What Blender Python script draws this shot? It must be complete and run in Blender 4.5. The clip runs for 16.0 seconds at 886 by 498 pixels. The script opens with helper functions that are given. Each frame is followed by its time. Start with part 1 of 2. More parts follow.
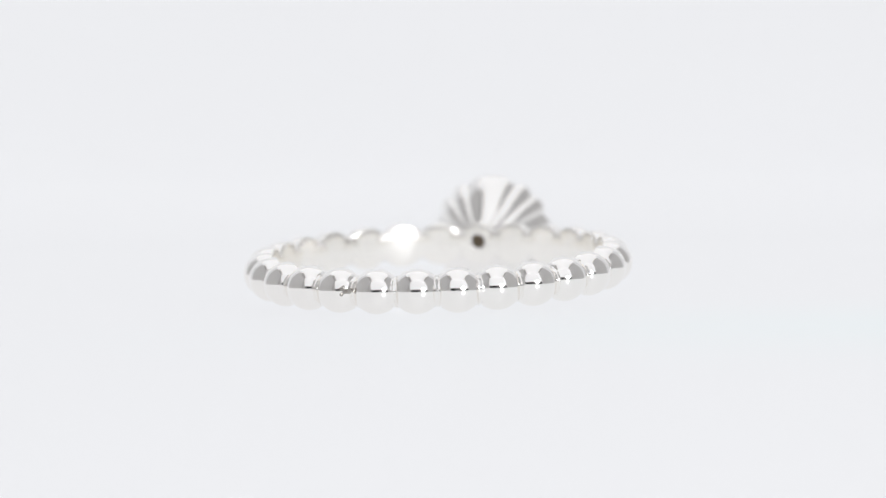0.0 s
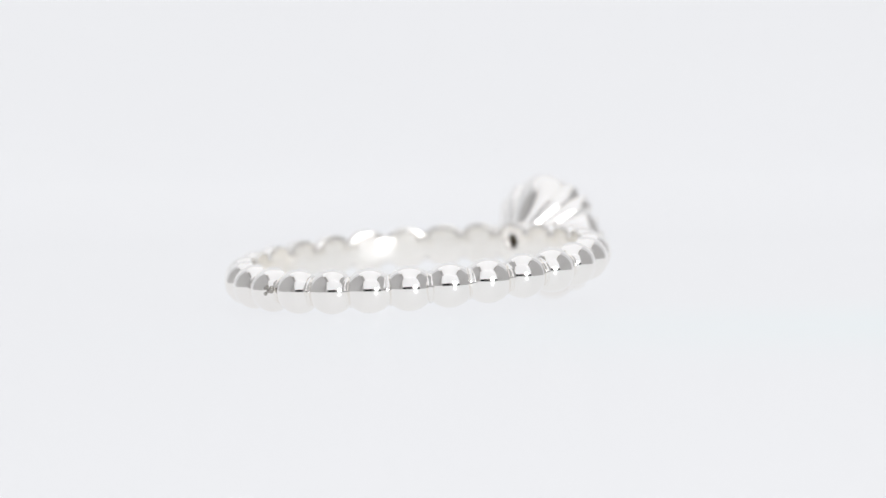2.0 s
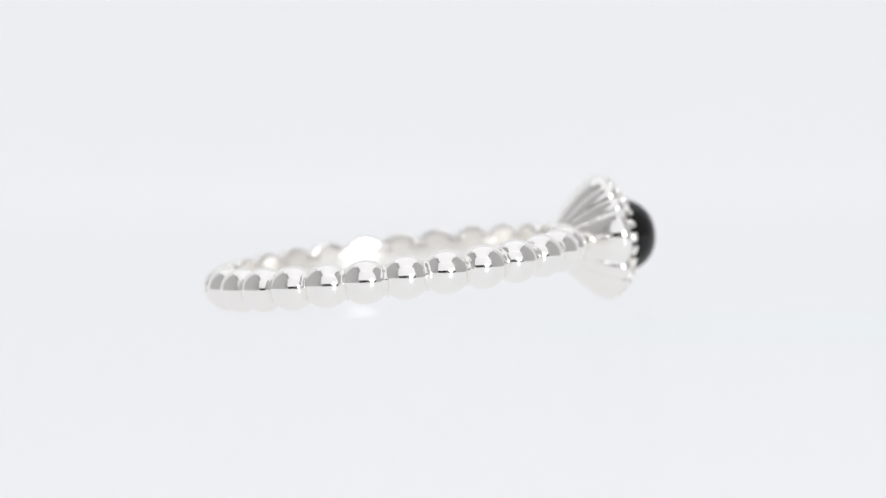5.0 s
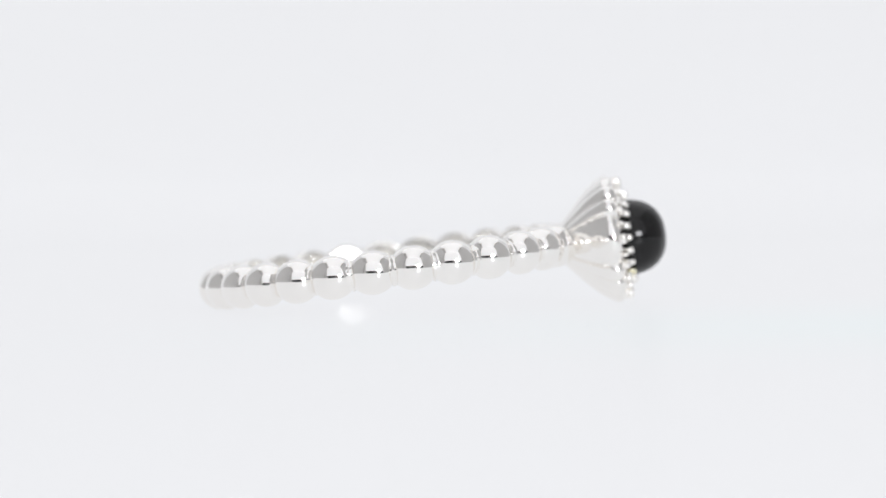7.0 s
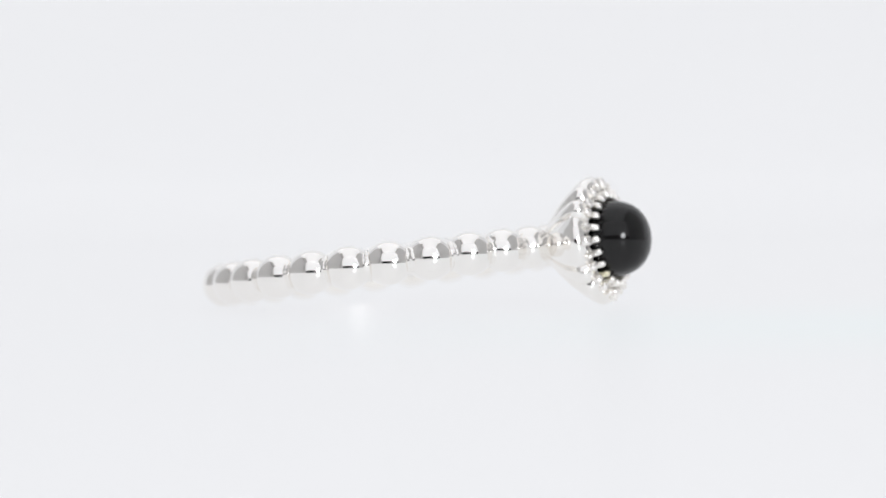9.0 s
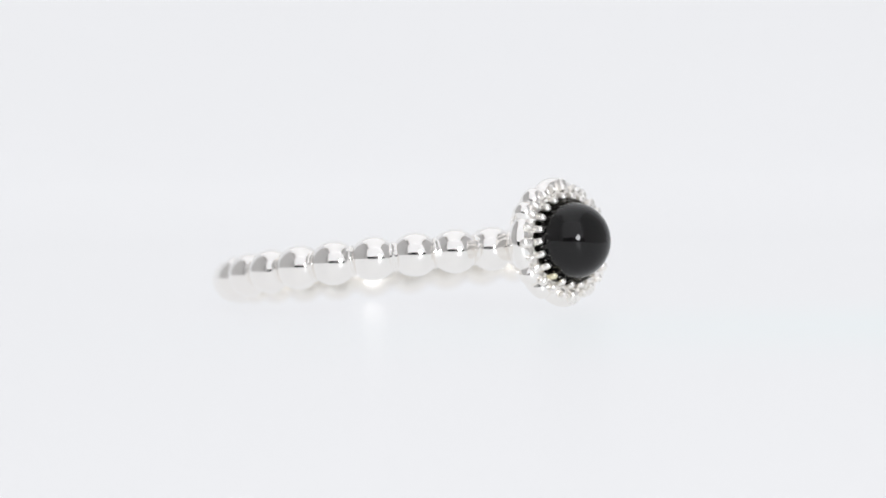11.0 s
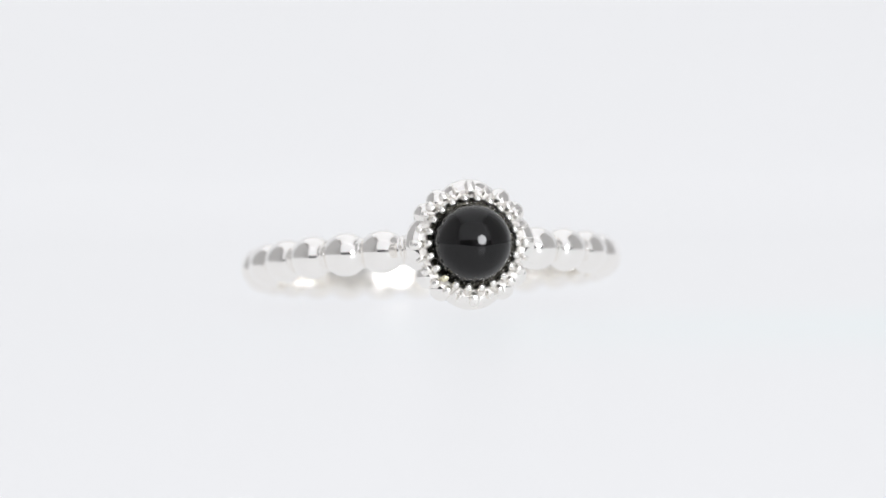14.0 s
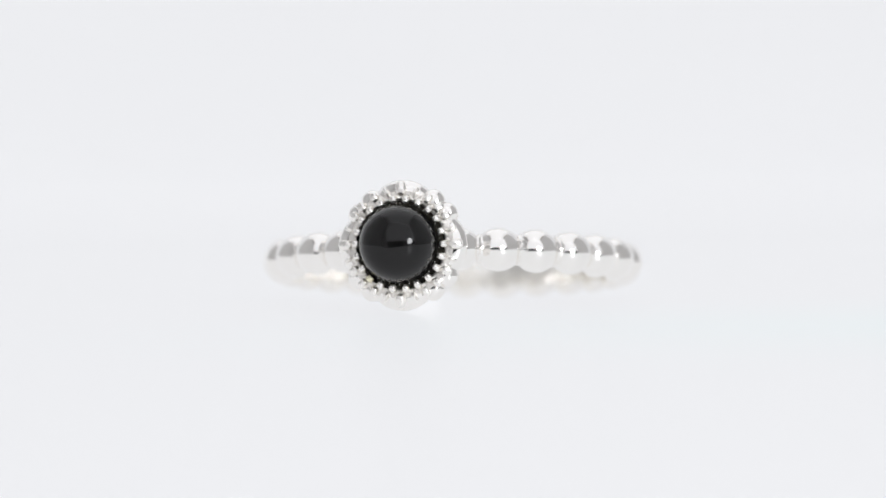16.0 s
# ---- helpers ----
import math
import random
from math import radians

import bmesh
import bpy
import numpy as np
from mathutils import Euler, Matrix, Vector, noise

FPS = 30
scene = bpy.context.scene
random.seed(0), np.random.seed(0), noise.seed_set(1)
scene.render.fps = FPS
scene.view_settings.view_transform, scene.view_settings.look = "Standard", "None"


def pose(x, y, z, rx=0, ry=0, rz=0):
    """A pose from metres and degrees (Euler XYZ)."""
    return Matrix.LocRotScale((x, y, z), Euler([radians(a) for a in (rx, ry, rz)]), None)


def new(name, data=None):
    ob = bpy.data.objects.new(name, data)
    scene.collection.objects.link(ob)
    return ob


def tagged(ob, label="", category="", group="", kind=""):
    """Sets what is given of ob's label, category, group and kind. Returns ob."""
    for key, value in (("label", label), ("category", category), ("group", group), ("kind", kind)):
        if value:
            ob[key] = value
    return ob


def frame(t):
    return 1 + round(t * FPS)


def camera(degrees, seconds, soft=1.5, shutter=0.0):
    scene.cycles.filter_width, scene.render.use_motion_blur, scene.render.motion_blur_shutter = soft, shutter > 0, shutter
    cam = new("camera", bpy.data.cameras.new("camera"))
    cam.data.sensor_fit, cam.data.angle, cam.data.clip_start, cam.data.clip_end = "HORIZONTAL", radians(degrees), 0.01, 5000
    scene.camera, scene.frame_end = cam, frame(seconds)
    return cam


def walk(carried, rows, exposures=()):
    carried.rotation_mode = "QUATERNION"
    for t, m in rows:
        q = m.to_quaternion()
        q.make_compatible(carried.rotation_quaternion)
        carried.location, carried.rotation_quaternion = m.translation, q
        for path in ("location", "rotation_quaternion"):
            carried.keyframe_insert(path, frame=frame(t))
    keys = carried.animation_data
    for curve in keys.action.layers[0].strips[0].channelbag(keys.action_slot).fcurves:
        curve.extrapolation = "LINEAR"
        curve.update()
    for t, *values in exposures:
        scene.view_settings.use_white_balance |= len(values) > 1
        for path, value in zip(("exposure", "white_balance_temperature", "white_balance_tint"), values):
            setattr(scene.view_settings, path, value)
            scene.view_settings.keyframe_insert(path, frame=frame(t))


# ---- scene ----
cam = camera(10.50, 16.0, 1.6)
cam.data.dof.use_dof = True
cam.data.dof.focus_distance = 0.2494
cam.data.dof.aperture_fstop = 35.0
EYE_Z = 0.00722
CAM = pose(-0.000199, -0.25993, EYE_Z, 90 - 1.403, 0, 0) @ pose(0, 0, 0, 0, 0, -0.82)
walk(cam, [(0.0, CAM), (16.0, CAM)])

# ---- light: a photo tent lit from outside through white fabric ----
MM = 0.001
FLOOR_Z = -2.19 * MM
world = bpy.data.worlds.new("dim_studio")
scene.world = world
world.use_nodes = True
world.node_tree.nodes["Background"].inputs[0].default_value = (0.03, 0.03, 0.032, 1)
world.node_tree.nodes["Background"].inputs[1].default_value = 1.0
CEILING_GLOW = 0.35
FRONT_GLOW = 0.33
# table and backdrop: added glow for even white and little shade under the ring
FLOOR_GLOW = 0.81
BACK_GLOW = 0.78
LAMP_GLOW = 20.0
LAMP_Z = 0.060
scene.view_settings.exposure = 0.0


# ---- materials ----
def material(name, color, rough=0.5, metal=0.0, spec=0.5, glow=0.0, ior=1.5):
    m = bpy.data.materials.new(name)
    m.use_nodes = True
    b = m.node_tree.nodes["Principled BSDF"]
    b.inputs["Base Color"].default_value = (*color, 1)
    b.inputs["Roughness"].default_value = rough
    b.inputs["Metallic"].default_value = metal
    b.inputs["Specular IOR Level"].default_value = spec
    b.inputs["IOR"].default_value = ior
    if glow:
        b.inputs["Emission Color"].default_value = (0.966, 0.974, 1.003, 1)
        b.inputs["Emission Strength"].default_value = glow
    return m


def grain(m, scale, low, high, socket="Roughness", detail=4.0):
    """Noise at a real-world scale, mapped to a range of a socket."""
    t = m.node_tree
    co = t.nodes.new("ShaderNodeTexCoord")
    n = t.nodes.new("ShaderNodeTexNoise")
    n.inputs["Scale"].default_value = scale
    n.inputs["Detail"].default_value = detail
    r = t.nodes.new("ShaderNodeMapRange")
    r.inputs["From Min"].default_value, r.inputs["From Max"].default_value = 0.3, 0.7
    r.inputs["To Min"].default_value, r.inputs["To Max"].default_value = low, high
    t.links.new(co.outputs["Object"], n.inputs["Vector"])
    t.links.new(n.outputs["Fac"], r.inputs["Value"])
    t.links.new(r.outputs["Result"], t.nodes["Principled BSDF"].inputs[socket])
    return m


def relief(m, scale, depth):
    t = m.node_tree
    co = t.nodes.new("ShaderNodeTexCoord")
    n = t.nodes.new("ShaderNodeTexNoise")
    n.inputs["Scale"].default_value = scale
    n.inputs["Detail"].default_value = 3.0
    b = t.nodes.new("ShaderNodeBump")
    b.inputs["Strength"].default_value = 1.0
    b.inputs["Distance"].default_value = depth
    t.links.new(co.outputs["Object"], n.inputs["Vector"])
    t.links.new(n.outputs["Fac"], b.inputs["Height"])
    t.links.new(b.outputs["Normal"], t.nodes["Principled BSDF"].inputs["Normal"])
    return m


def glossed(m, share, rough):
    """A thin polished skin over a material: that share of its light is mirrored."""
    t = m.node_tree
    gloss = t.nodes.new("ShaderNodeBsdfGlossy")
    gloss.inputs["Roughness"].default_value = rough
    mix = t.nodes.new("ShaderNodeMixShader")
    mix.inputs[0].default_value = share
    t.links.new(t.nodes["Principled BSDF"].outputs[0], mix.inputs[1])
    t.links.new(gloss.outputs[0], mix.inputs[2])
    t.links.new(mix.outputs[0], t.nodes["Material Output"].inputs["Surface"])
    return m


def sheen_tinted(m, tint, x, y, wide, deep):
    """Paints a pale tinted sheen into a panel's glow, round a place, fading outwards."""
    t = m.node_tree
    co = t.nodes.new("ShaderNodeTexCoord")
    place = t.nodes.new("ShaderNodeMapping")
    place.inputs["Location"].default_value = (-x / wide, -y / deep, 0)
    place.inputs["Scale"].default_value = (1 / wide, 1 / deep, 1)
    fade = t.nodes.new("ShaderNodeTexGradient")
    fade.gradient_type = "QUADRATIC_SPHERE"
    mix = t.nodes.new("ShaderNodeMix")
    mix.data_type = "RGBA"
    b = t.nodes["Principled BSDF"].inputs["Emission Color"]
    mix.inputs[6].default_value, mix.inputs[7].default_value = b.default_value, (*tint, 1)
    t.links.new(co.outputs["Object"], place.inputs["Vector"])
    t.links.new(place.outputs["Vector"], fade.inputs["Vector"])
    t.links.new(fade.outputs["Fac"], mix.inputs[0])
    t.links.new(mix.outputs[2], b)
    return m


SILVER = relief(grain(material("polished_silver", (0.94, 0.921, 0.893), 0.07, 1.0), 900, 0.05, 0.10), 350, 0.000012)
SATIN = relief(grain(material("satin_silver", (0.96, 0.94, 0.90), 0.22, 1.0), 1500, 0.16, 0.26), 2500, 0.000004)
FACET = relief(grain(material("cut_silver", (0.93, 0.91, 0.875), 0.28, 1.0), 1500, 0.2, 0.36), 900, 0.000012)
MATTE = relief(grain(material("frosted_silver", (0.82, 0.80, 0.77), 0.6, 1.0), 1500, 0.5, 0.68), 2200, 0.00001)
FROST = relief(grain(material("bright_cut_silver", (0.88, 0.86, 0.825), 0.6, 1.0), 1800, 0.5, 0.68), 1100, 0.000012)
YELLOWED = relief(grain(material("yellowed_silver", (0.86, 0.82, 0.62), 0.2, 1.0), 1500, 0.15, 0.3), 900, 0.00001)
DARK_SOLDER = grain(material("solder_dark_reflection", (0.42, 0.40, 0.37), 0.2, 1.0), 2500, 0.12, 0.3)
DARK = grain(material("dark_silver", (0.06, 0.056, 0.042), 0.4, 0.6), 3000, 0.3, 0.6)
ONYX = grain(material("black_onyx", (0.006, 0.0057, 0.0058), 0.08, 0.0, 0.34, 0.0, 1.5), 800, 0.06, 0.11)
HOLE = grain(material("hole_shadow_stone", (0.20, 0.15, 0.10), 0.4), 2500, 0.4, 0.6)
ACRYLIC = glossed(material("glowing_white_acrylic", (0.11, 0.11, 0.11), 0.6, 0.0, 0.0, FLOOR_GLOW), 0.09, 0.23)
# bluish reflection on the table, painted into its glow colour
sheen_tinted(ACRYLIC, (0.92, 1.0, 1.02), 0.032, -0.035, 0.06, 0.05)
BACKDROP = grain(material("glowing_backdrop", (0.11, 0.11, 0.11), 0.6, 0.0, 0.02, BACK_GLOW), 25, 0.55, 0.65)
FABRIC = relief(grain(material("white_tent_fabric", (0.88, 0.885, 0.895), 0.8, 0.0, 0.1), 700, 0.75, 0.85), 1500, 0.0002)
GREY = relief(grain(material("grey_tent_panel", (0.58, 0.574, 0.57), 0.85, 0.0, 0.1), 700, 0.8, 0.9), 1500, 0.0002)
CEILING = grain(material("lit_diffuser_roof", (0.9, 0.9, 0.9), 0.8, 0.0, 0.1, CEILING_GLOW), 300, 0.75, 0.85)
FRONT = grain(material("lit_diffuser_front", (0.88, 0.88, 0.89), 0.8, 0.0, 0.1, FRONT_GLOW), 300, 0.75, 0.85)
SKIRT = relief(grain(material("dark_grey_skirt", (0.24, 0.235, 0.23), 0.85, 0.0, 0.1), 700, 0.8, 0.9), 1500, 0.0002)
BLACK = grain(material("dark_room_black", (0.03, 0.03, 0.03), 0.9, 0.0, 0.1), 300, 0.85, 0.95)
LED = material("led_disc", (0.9, 0.9, 0.9), 0.4, 0.0, 0.3, LAMP_GLOW)
CASING = grain(material("lamp_casing", (0.5, 0.5, 0.5), 0.4, 0.0), 400, 0.35, 0.5)


# ---- mesh helpers ----
def mesh_from(name, verts, faces, mat, smooth=True, sharp=40):
    me = bpy.data.meshes.new(name)
    me.from_pydata([tuple(v) for v in verts], [], faces)
    bm = bmesh.new()
    bm.from_mesh(me)
    bmesh.ops.remove_doubles(bm, verts=bm.verts, dist=2e-7)
    bmesh.ops.recalc_face_normals(bm, faces=bm.faces)
    bm.to_mesh(me)
    bm.free()
    for p in me.polygons:
        p.use_smooth = smooth
    if smooth:
        me.set_sharp_from_angle(angle=radians(sharp))
    me.materials.append(mat)
    return me


def part(name, me, parent, label=""):
    ob = new(name, me)
    ob.parent = parent
    return tagged(ob, label)


def box(name, x0, x1, y0, y1, z0, z1, mat):
    v = [(x, y, z) for x in (x0, x1) for y in (y0, y1) for z in (z0, z1)]
    f = [(0, 1, 3, 2), (4, 6, 7, 5), (0, 4, 5, 1), (2, 3, 7, 6), (0, 2, 6, 4), (1, 5, 7, 3)]
    return new(name, mesh_from(name, v, f, mat, False))


def lathe(profile, steps, axis="X"):
    """Verts and faces of a profile of (along, radius) turned round an axis."""
    v, f, n = [], [], len(profile)
    for j in range(steps):
        a = 2 * math.pi * j / steps
        for s, r in profile:
            c = (s, r * math.cos(a), r * math.sin(a))
            v.append(c if axis == "X" else (c[1], c[2], c[0]))
    for j in range(steps):
        k = (j + 1) % steps
        for i in range(n - 1):
            f.append((j * n + i, k * n + i, k * n + i + 1, j * n + i + 1))
    return v, f


# ---- the tent ----
def build_tent():
    # a flat acrylic table, and a backdrop that meets it in a wide sweep; both with added glow
    tagged(box("floor", -0.60, 0.60, -1.2, 0.30, FLOOR_Z - 0.003, FLOOR_Z, ACRYLIC), "glowing white acrylic table top under the ring", "table top", kind="structure")
    prof = [(0.30, 0.0)]
    for i in range(1, 25):
        a = math.radians(90 * i / 24)
        prof.append((0.30 + 0.30 * math.sin(a), 0.30 - 0.30 * math.cos(a)))
    prof.append((0.60, 0.81))
    v, f = [], []
    for y, z in prof:
        v += [(-0.60, y, FLOOR_Z + z), (0.60, y, FLOOR_Z + z)]
    for y, z in prof:
        v += [(-0.60, y + 0.003, FLOOR_Z + z - 0.003), (0.60, y + 0.003, FLOOR_Z + z - 0.003)]
    n = 2 * len(prof)
    for i in range(len(prof) - 1):
        a, b = 2 * i, 2 * i + 2
        f += [(a, a + 1, b + 1, b), (n + a, n + b, n + b + 1, n + a + 1), (a, b, n + b, n + a), (a + 1, n + a + 1, n + b + 1, b + 1)]
    f += [(0, n, n + 1, 1), (n - 2, n - 1, 2 * n - 1, 2 * n - 2)]
    tagged(new("backdrop", mesh_from("backdrop", v, f, BACKDROP)), "seamless white glowing backdrop sweeping up behind the ring", "backdrop", kind="structure")
    z0, top = FLOOR_Z + 0.0005, 0.80
    roof = box("ceiling", -0.62, 0.62, -0.52, 0.62, top, top + 0.01, CEILING)
    tagged(roof, "white translucent tent roof lit from above", "ceiling", kind="structure")
    for name, x0, x1, y0 in (("ceiling_strip_west", -0.45, -0.33, -0.49), ("ceiling_strip_east", 0.39, 0.449, -0.42)):
        tagged(box(name, x0, x1, y0, 0.10, top - 0.012, top - 0.004, GREY), "grey strip along the tent roof", "ceiling", kind="structure")
    # grey panels stand at the front half of both sides, white fabric behind them
    for name, x, split, front in (("wall_west", -0.46, 0.27, -0.50), ("wall_east", 0.45, 0.24, -0.42)):
        tagged(box(name, x, x + 0.01, split, 0.60, z0, top, FABRIC), "white fabric side wall of a photo tent", "wall", kind="structure")
        tagged(box(name + "_front", x, x + 0.01, front, split, z0, top, GREY), "grey side panel of a photo tent", "wall", kind="structure")
    slot = 0.105
    flap = [(-0.29, slot), (0.46, slot), (0.46, top), (-0.45, top)]
    v = [(x, y, z) for y in (-0.51, -0.50) for x, z in flap]
    f = [(0, 1, 2, 3), (7, 6, 5, 4), (0, 4, 5, 1), (1, 5, 6, 2), (2, 6, 7, 3), (3, 7, 4, 0)]
    tagged(new("wall_south", mesh_from("wall_south", v, f, FRONT, False)), "white lit front flap above a dark slot", "wall", kind="structure")
    v = [(x, y, z) for y in (-0.51, -0.50) for x, z in ((-0.46, z0), (-0.26, z0), (-0.29, slot), (-0.45, top), (-0.46, top))]
    f = [(0, 1, 2, 3, 4), (9, 8, 7, 6, 5), (0, 5, 6, 1), (1, 6, 7, 2), (2, 7, 8, 3), (3, 8, 9, 4), (4, 9, 5, 0)]
    tagged(new("wall_south_left", mesh_from("wall_south_left", v, f, GREY, False)), "grey front panel of a photo tent", "wall", kind="structure")
    tagged(box("wall_east_corner", 0.45, 0.46, -0.50, -0.42, slot, top, FRONT), "white lit corner strip of a photo tent", "wall", kind="structure")
    tagged(box("wall_south_skirt", 0.06, 0.45, -0.51, -0.50, z0, slot - 0.001, SKIRT), "dark grey skirt below the lit front flap", "wall", kind="structure")
    # unseen black sheet, added in place of the dark room past the slot
    tagged(box("backdrop_dark", -0.60, 0.60, -0.58, -0.57, z0, top, BLACK), "black sheet added for the dark room behind the open slot", "curtain", kind="structure")


def build_lamp():
    """A small round lamp on a stand, aimed at the ring."""
    base = new("spot_lamp")
    base.matrix_basis = pose(0.128, -0.268, FLOOR_Z, 0, 0, 25.5)
    v, f = lathe([(0, 0.0001), (0, 0.02), (0.004, 0.02), (0.006, 0.004), (LAMP_Z - 0.036, 0.003), (LAMP_Z - 0.036, 0.0001)], 24, "Z")
    part("stand", mesh_from("stand", v, f, CASING), base)
    v, f = lathe([(-0.02, 0.0001), (-0.02, 0.026), (-0.004, 0.0415), (0.001, 0.0415), (0.001, 0.040), (0.0, 0.040)], 32)
    v = [(y, x, z + LAMP_Z) for x, y, z in v]
    part("housing", mesh_from("housing", v, f, CASING), base)
    v, f = lathe([(0.0, 0.0001), (0.0, 0.0399), (-0.002, 0.0399)], 32)
    v = [(y, x + 0.0005, z + LAMP_Z) for x, y, z in v]
    part("diffuser", mesh_from("diffuser", v, f, LED), base, "glowing white round diffuser")
    tagged(base, "small round white lamp on a low stand", "lamp")


# ---- the ring ----
R, BEAD, COUNT, INNER = 9.2, 1.16, 27, 8.78
STEP = 2 * math.pi / COUNT
TURN = math.radians(1.0)
FLAT = 9.0
LOWER_FLAT = 4.0
CREEP = 1.2


def bead_angle(k):
    """Where bead k sits round the band; the beads after the fifteenth are set a little closer together."""
    if k % COUNT == 0:
        return 2 * math.pi * (k // COUNT)
    u = max(0.0, min(1.0, (k - 14.5) / 4.0))
    w = max(0.0, min(1.0, (k - 22) / 2.0))
    return TURN + k * STEP - math.radians(CREEP * u - 0.8 * w + (0.6 if k < 4 else 0))


def bead_mesh():
    """A plump bead, softly flattened towards the finger and cut where it meets its neighbours."""
    nu, nv = 56, 36
    v, f = [], []
    for j in range(nv + 1):
        b = math.pi * j / nv
        for i in range(nu):
            a = 2 * math.pi * i / nu
            dx, dy, z = math.sin(b) * math.cos(a), 1.27 * math.sin(b) * math.sin(a), BEAD * math.cos(b)
            if dx > 0:
                x = R + BEAD * dx
            else:
                # nearly flat on the finger side, with a quick round shoulder above; rounder below to lighten its
                # reflection
                out = min(1.0, math.hypot(math.cos(b), math.sin(b) * math.sin(a)))
                n = FLAT if z > 0 else LOWER_FLAT
                x = R - (R - INNER) * (1 - out ** n) ** (1 / n)
            p, q = math.hypot(x, dy), math.atan2(dy, x)
            p = max(p, INNER)
            q = max(-STEP / 2, min(STEP / 2, q))
            v.append((p * math.cos(q) * MM, p * math.sin(q) * MM, z * MM))
    for j in range(nv):
        for i in range(nu):
            k = (i + 1) % nu
            f.append((j * nu + i, j * nu + k, (j + 1) * nu + k, (j + 1) * nu + i))
    me = mesh_from("bead", v, f, SILVER)
    me.materials.append(SATIN)
    for p in me.polygons:
        p.material_index = 1 if math.hypot(p.center.x, p.center.y) < (INNER + 0.11) * MM else 0
    return me


def liner_mesh():
    """The smooth inner band that the beads sit on, with a drilled hole behind the stone."""
    h = 0.70
    prof = [(-0.62, INNER + 0.035), (-0.45, INNER + 0.015), (0.45, INNER + 0.015), (0.62, INNER + 0.035), (0.68, INNER + 0.07), (h, INNER + 0.14), (0.74, 9.2), (0.70, 9.53), (0.52, 9.78), (0.28, 9.93), (0.0, 9.975)]
    prof += [(-s, r) for s, r in reversed(prof[4:-1])] + [prof[0]]
    v, f = lathe([(s * MM, r * MM) for s, r in prof], 216, "Z")
    me = mesh_from("inner_band", v, f, SATIN)
    me.materials.append(SILVER)
    for p in me.polygons:
        c = p.center
        p.material_index = 0 if math.hypot(c.x, c.y) < (INNER + 0.09) * MM else 1
    return me


def drilled(me, cutter):
    """The mesh with the cutter's volume taken out."""
    ob = new("raw", me)
    mod = ob.modifiers.new("hole", "BOOLEAN")
    mod.object, mod.solver = cutter, "EXACT"
    out = bpy.data.meshes.new_from_object(ob.evaluated_get(bpy.context.evaluated_depsgraph_get()))
    bpy.data.objects.remove(ob)
    return out


CUP = [(9.15, 0.85), (9.5, 1.20), (9.85, 1.60), (10.2, 2.00), (10.6, 2.42), (11.0, 2.80), (11.4, 3.11), (11.8, 3.36), (12.02, 3.43), (12.20, 3.41), (12.36, 3.32), (12.48, 3.18), (12.56, 3.00), (12.59, 2.82), (12.58, 2.60), (12.54, 2.42), (12.30, 2.30), (11.2, 1.7), (10.2, 0.8)]


def petal_mesh(span, deep, notch):
    """One fluted petal of the cup; span in degrees, deep the groove at its sides, notch the dip of its lip there."""
    n = 18
    v, f = [], []
    m = len(CUP)
    for i in range(n + 1):
        u = -1 + 2 * i / n
        a = math.radians(u * span / 2)
        for k, (s, r) in enumerate(CUP):
            d = deep if k < 12 else deep * 0.4
            rr = r * (1 - d * abs(u) ** 2.2)
            ss = s - (notch * abs(u) ** 2 if 8 <= k <= 13 else 0)
            v.append((ss * MM, rr * math.sin(a) * MM, rr * math.cos(a) * MM))
    for i in range(n):
        for k in range(m - 1):
            f.append((i * m + k, (i + 1) * m + k, (i + 1) * m + k + 1, i * m + k + 1))
    me = mesh_from("petal", v, f, SILVER, True, 55)
    me.materials.append(MATTE)
    for p in me.polygons:
        p.material_index = 1 if p.center.x > 12.05 * MM and math.hypot(p.center.y, p.center.z) < 2.84 * MM else 0
    return me


def nugget_mesh(sx, sy, sz, bend=0.0, mat=None):
    """A small cut and rounded peg, longest along x, between a box and a pebble."""
    nu, nv, e = 20, 12, 2 / 3.0
    power = lambda c: math.copysign(abs(c) ** e, c)
    v, f = [], []
    for j in range(nv + 1):
        b = math.pi * j / nv
        for i in range(nu):
            a = 2 * math.pi * i / nu
            x, y, z = power(math.cos(b)), power(math.sin(b)) * power(math.cos(a)), power(math.sin(b)) * power(math.sin(a))
            v.append((x * sx * MM, y * sy * (1 + 0.05 * x) * MM, (z * sz + bend * x) * MM))
    for j in range(nv):
        for i in range(nu):
            k = (i + 1) % nu
            f.append((j * nu + i, j * nu + k, (j + 1) * nu + k, (j + 1) * nu + i))
    return mesh_from("claw", v, f, mat or FACET, True, 60)


def torus_mesh(name, major, minor, flat=True):
    """A thin wire ring round the y axis."""
    v, f, n, m = [], [], 40, 8
    for i in range(n):
        a = 2 * math.pi * i / n
        for j in range(m):
            b = 2 * math.pi * j / m
            thick = minor * (1 + 0.22 * math.sin(7 * a + 0.6) + 0.18 * math.sin(11 * a))
            r = major + thick * math.cos(b)
            v.append((r * math.cos(a) * MM, thick * math.sin(b) * MM, r * math.sin(a) * MM))
            f.append((i * m + j, (i + 1) % n * m + j, (i + 1) % n * m + (j + 1) % m, i * m + (j + 1) % m))
    # flat towards the finger, like the band
    if flat:
        v = [(max(x, (INNER + 0.02 - R) * MM), y, z) for x, y, z in v]
    return mesh_from(name, v, f, SILVER)


DOME = 2.35


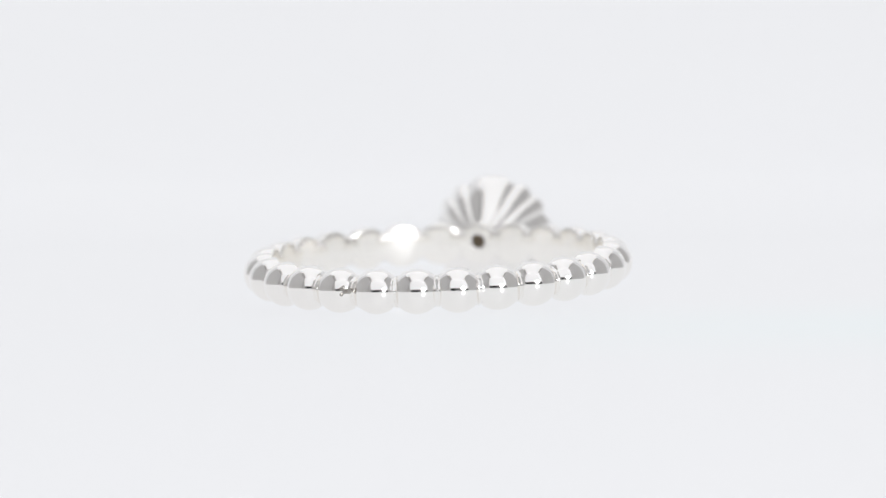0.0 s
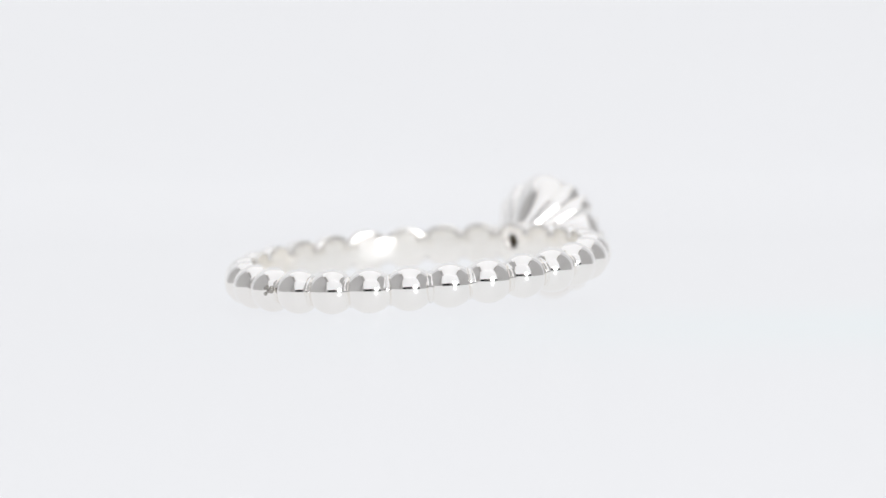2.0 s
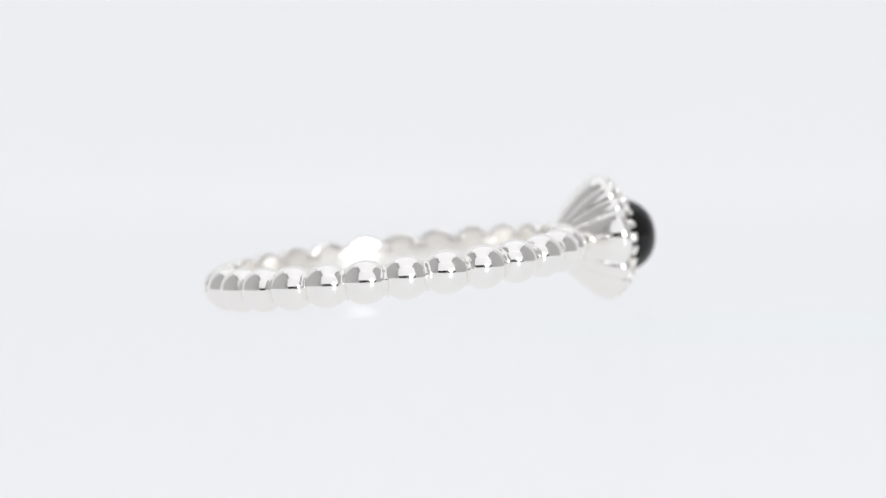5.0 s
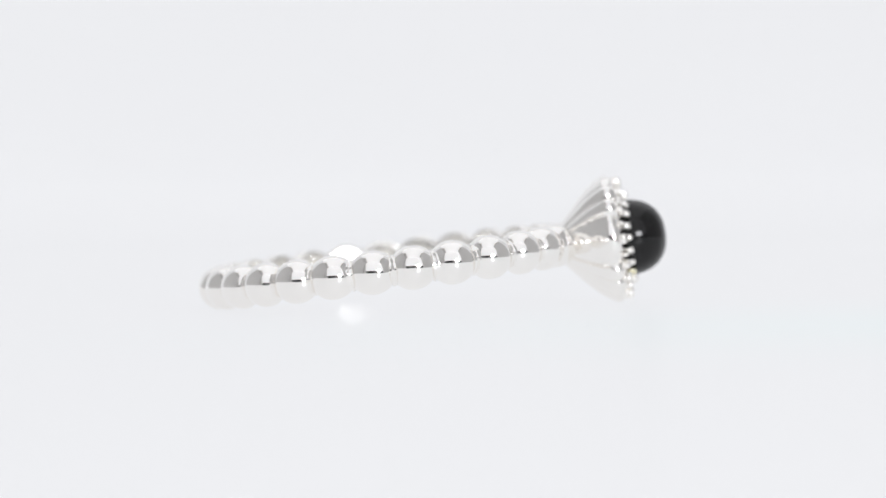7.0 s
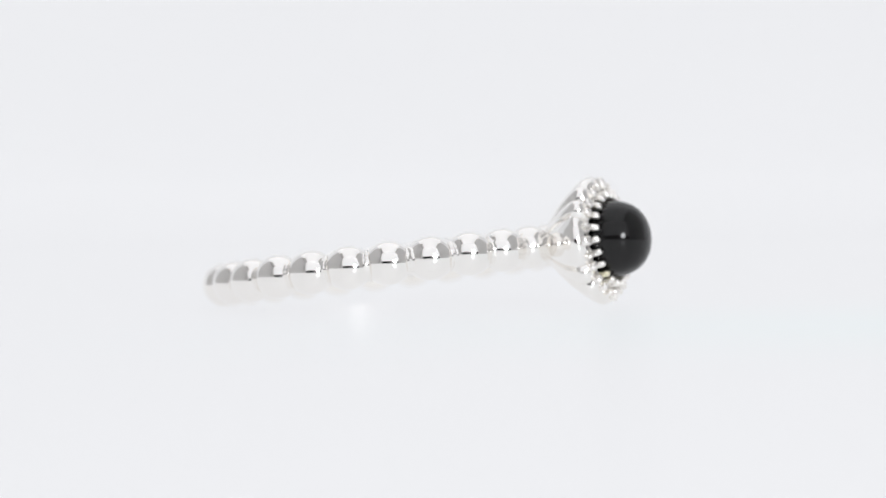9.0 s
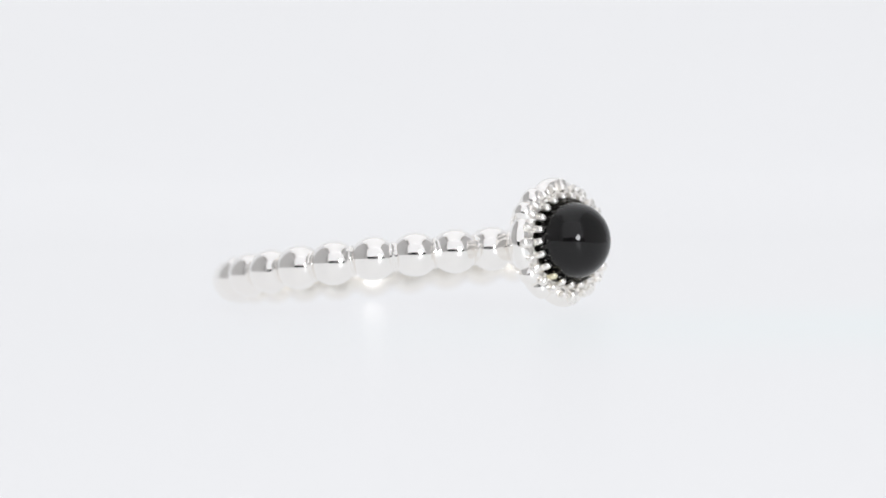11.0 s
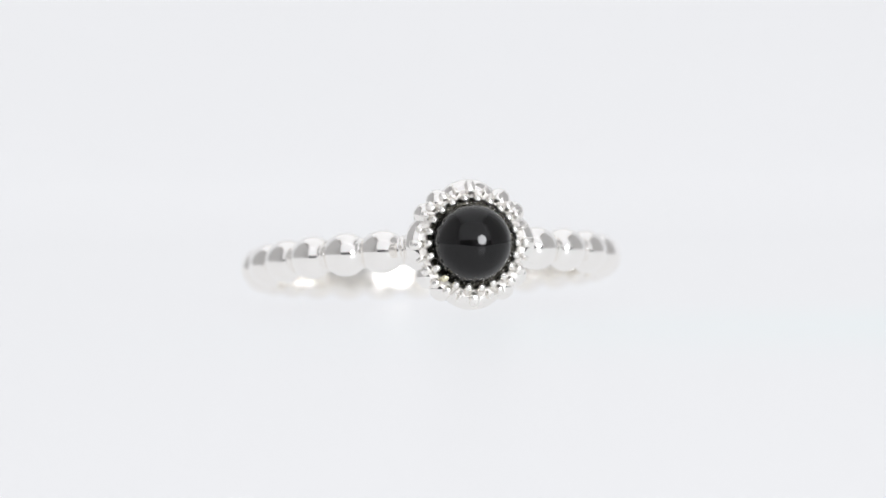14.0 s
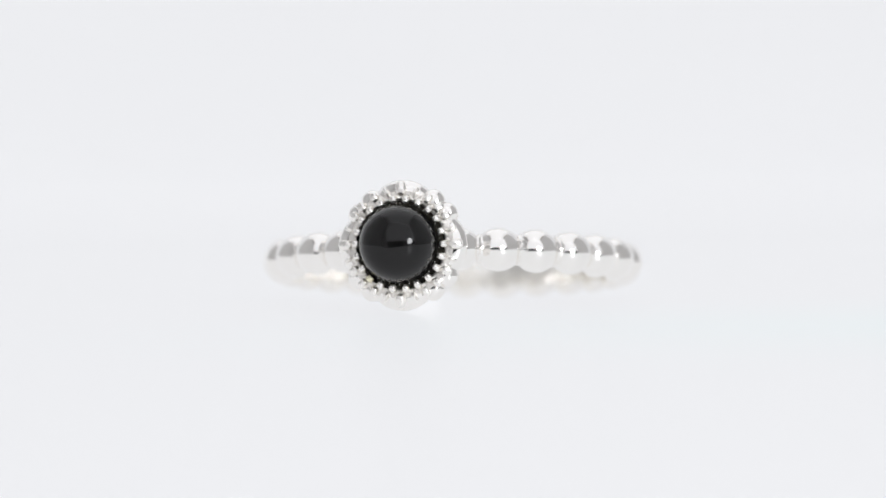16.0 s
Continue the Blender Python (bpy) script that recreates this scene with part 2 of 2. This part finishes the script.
def gem_mesh():
    prof = [(12.2, 0.001), (12.2, 1.9), (12.45, 2.03)]
    for i in range(0, 25):
        a = math.pi / 2 * i / 24
        c, s = max(math.cos(a), 0.0), math.sin(a)
        prof.append((12.75 + 2.22 * s ** (2 / DOME), max(2.05 * c ** (2 / DOME), 0.0005)))
    v, f = lathe([(x * MM, r * MM) for x, r in prof], 72)
    return mesh_from("gemstone", v, f, ONYX)


def build_ring():
    ring = new("ring")
    cut_v, cut_f = lathe([(8.0 * MM, 1e-7), (8.0 * MM, 0.41 * MM), (9.6 * MM, 0.41 * MM), (9.6 * MM, 1e-7)], 32)
    cutter = new("cutter", mesh_from("cutter", [(x, y, z + 0.15 * MM) for x, y, z in cut_v], cut_f, SILVER))
    liner = drilled(liner_mesh(), cutter)
    first = drilled(bead_mesh(), cutter)
    bpy.data.objects.remove(cutter)
    part("inner_band", liner, ring, "smooth satin inner face of the silver band")
    bead = bead_mesh()
    for k in range(COUNT):
        b = part("bead", first if k == 0 else bead, ring)
        b.matrix_basis = Matrix.Rotation(bead_angle(k), 4, "Z")
    wire = torus_mesh("joint_wire", 0.74, 0.085)
    for k in range(COUNT):
        part("joint_wire", wire, ring).matrix_basis = Matrix.Rotation(0.5 * (bead_angle(k) + bead_angle(k + 1)), 4, "Z") @ pose(R * MM, 0, 0)
    v, f = lathe([(9.5 * MM, 1e-7), (9.5 * MM, 0.45 * MM), (9.62 * MM, 0.45 * MM), (9.62 * MM, 1e-7)], 24)
    part("drill_hole_bottom", mesh_from("drill_hole_bottom", [(x, y, z + 0.15 * MM) for x, y, z in v], f, HOLE), ring, "brown bottom of the drilled hole")
    rim = torus_mesh("hole_rim", 0.43, 0.06, False)
    part("hole_rim", rim, ring).matrix_basis = pose(8.77 * MM, 0, 0.15 * MM, 0, 0, 90)
    # solder left at one joint, with its dark reflections put into the colour
    rng = random.Random(3)
    bm = bmesh.new()
    for k in range(16):
        spot = Vector((R + 0.87 + rng.uniform(-0.05, 0.05), -0.24 + rng.uniform(-0.28, 0.28), 0.12 + rng.uniform(-0.16, 0.2))) * MM
        bmesh.ops.create_icosphere(bm, subdivisions=2, radius=rng.uniform(0.06, 0.15) * MM, matrix=Matrix.Translation(spot))
    me = bpy.data.meshes.new("solder_mark")
    bm.to_mesh(me)
    bm.free()
    for p in me.polygons:
        p.use_smooth = True
    me.materials.append(DARK_SOLDER)
    part("solder_mark", me, ring, "lumpy trace of solder").matrix_basis = Matrix.Rotation(0.5 * (bead_angle(12) + bead_angle(13)), 4, "Z")
    # the flower-shaped cup
    v, f = lathe([(s * MM, r * MM) for s, r in ((10.7, 0.3), (10.7, 1.0), (11.4, 1.7), (12.0, 2.2), (12.3, 2.30), (12.36, 2.27), (12.3, 1.9), (12.3, 1.0))], 64)
    setting = part("setting", mesh_from("setting", v, f, DARK), ring, "flower-shaped silver cup with dark inside")
    wide, narrow = petal_mesh(50, 0.075, 0.13), petal_mesh(20, 0.075, 0.13)
    places = [(90 * k, wide) for k in range(4)] + [(90 * k + d, narrow) for k in range(4) for d in (35, 55)]
    for a, me in places:
        part("petal", me, setting).matrix_basis = Matrix.Rotation(radians(a), 4, "X")
    # the bright scalloped rail that carries the claws
    v, f, n = [], [], 160
    rail = [(12.30, 2.85), (12.52, 2.76), (12.66, 2.64), (12.72, 2.52), (12.70, 2.40), (12.50, 2.33), (12.20, 2.33)]
    for i in range(n):
        a = 2 * math.pi * i / n
        wave, lump = 0.10 * math.cos(22 * a + math.pi), 0.05 * math.cos(44 * a) + 0.05 * math.cos(12 * a)
        for s, r in rail:
            r += lump if 12.2 < s and r > 2.5 else 0
            v.append(((s - (0.06 - wave if s > 12.2 else 0)) * MM, r * math.sin(a) * MM, r * math.cos(a) * MM))
        for k in range(len(rail) - 1):
            p, q = i * len(rail) + k, (i + 1) % n * len(rail) + k
            f.append((p, q, q + 1, p + 1))
    part("claw_rail", mesh_from("claw_rail", v, f, FROST), setting)
    rng = random.Random(7)
    claw = nugget_mesh(0.36, 0.185, 0.21, -0.06, FACET)
    stained = nugget_mesh(0.36, 0.185, 0.21, -0.06, YELLOWED)
    for k in range(22):
        o = part("claw", stained if k == 8 else claw, setting, "yellowed claw" if k == 8 else "")
        o.matrix_basis = Matrix.Rotation((k + 0.5) * math.pi / 11, 4, "X") @ pose(12.80 * MM, 0, 2.37 * MM, rng.uniform(-8, 8), rng.uniform(-9, 9), rng.uniform(-9, 9))
    # a keystone rib on each wide petal with a slim rib at either side, and nodules between
    keystone, slim = nugget_mesh(0.30, 0.27, 0.38), nugget_mesh(0.26, 0.10, 0.26)
    nodules = [nugget_mesh(0.26, 0.21, 0.25), nugget_mesh(0.24, 0.23, 0.29), nugget_mesh(0.25, 0.19, 0.27)]
    for k in range(4):
        o = part("keystone", keystone, setting)
        o.matrix_basis = Matrix.Rotation(radians(90 * k), 4, "X") @ pose(12.58 * MM, 0, 2.93 * MM, rng.uniform(-4, 4), -16, rng.uniform(-4, 4))
        for d in (-16, 16):
            o = part("slim_rib", slim, setting)
            o.matrix_basis = Matrix.Rotation(radians(90 * k + d), 4, "X") @ pose(12.60 * MM, 0, 2.85 * MM, 0.8 * d, -28, 0)
        for i, d in enumerate((30, 45, 60)):
            o = part("nodule", nodules[(i + k) % 3], setting)
            o.matrix_basis = Matrix.Rotation(radians(90 * k + d + rng.uniform(-2, 2)), 4, "X") @ pose(12.62 * MM, 0, (2.82 + rng.uniform(-0.05, 0.05)) * MM, rng.uniform(-10, 10), -18 + rng.uniform(-6, 6), rng.uniform(-8, 8))
    # a collar of small grains round the neck of the cup
    bm = bmesh.new()
    for k in range(12):
        a = 2 * math.pi * (k + 0.5) / 12
        spot = Matrix.Translation(((9.93 + rng.uniform(-0.04, 0.04)) * MM, 1.14 * math.cos(a) * MM, 1.14 * math.sin(a) * MM))
        bmesh.ops.create_icosphere(bm, subdivisions=2, radius=rng.uniform(0.13, 0.18) * MM, matrix=spot)
    me = bpy.data.meshes.new("collar")
    bm.to_mesh(me)
    bm.free()
    for p in me.polygons:
        p.use_smooth = True
    me.materials.append(SILVER)
    part("collar", me, setting, "ring of small silver grains")
    # a fine beaded line round the foot of the stone
    bm = bmesh.new()
    for k in range(52):
        a = 2 * math.pi * k / 52
        a, r = a + rng.uniform(-0.03, 0.03), rng.uniform(2.09, 2.13)
        spot = Matrix.Translation((12.80 * MM, r * math.cos(a) * MM, r * math.sin(a) * MM))
        bmesh.ops.create_icosphere(bm, subdivisions=1, radius=rng.uniform(0.02, 0.05) * MM, matrix=spot)
    me = bpy.data.meshes.new("milgrain")
    bm.to_mesh(me)
    bm.free()
    me.materials.append(SILVER)
    tagged(part("milgrain", me, setting), kind="stuff")
    setting.location = (0, -0.07 * MM, -0.06 * MM)
    part("gemstone", gem_mesh(), ring, "round polished black onyx cabochon").location = (0, -0.11 * MM, -0.09 * MM)
    return tagged(ring, "polished silver beaded finger ring with black domed stone", "ring")


def ring_pose(t):
    th = math.degrees(1.31451 - 0.1899 * t + W2 * t * t)
    return pose(0, 0, 0, 0, 0, th) @ pose(-3.073 * MM, -0.322 * MM, 0, 0, -math.degrees(0.112), 0) @ pose(0, 0, 0, math.degrees(0.005), 0, 0)


W2 = -0.00024
build_tent()
build_lamp()
RING = build_ring()


def motions():
    walk(RING, [(0.5 * i, ring_pose(0.5 * i)) for i in range(33)])


motions()
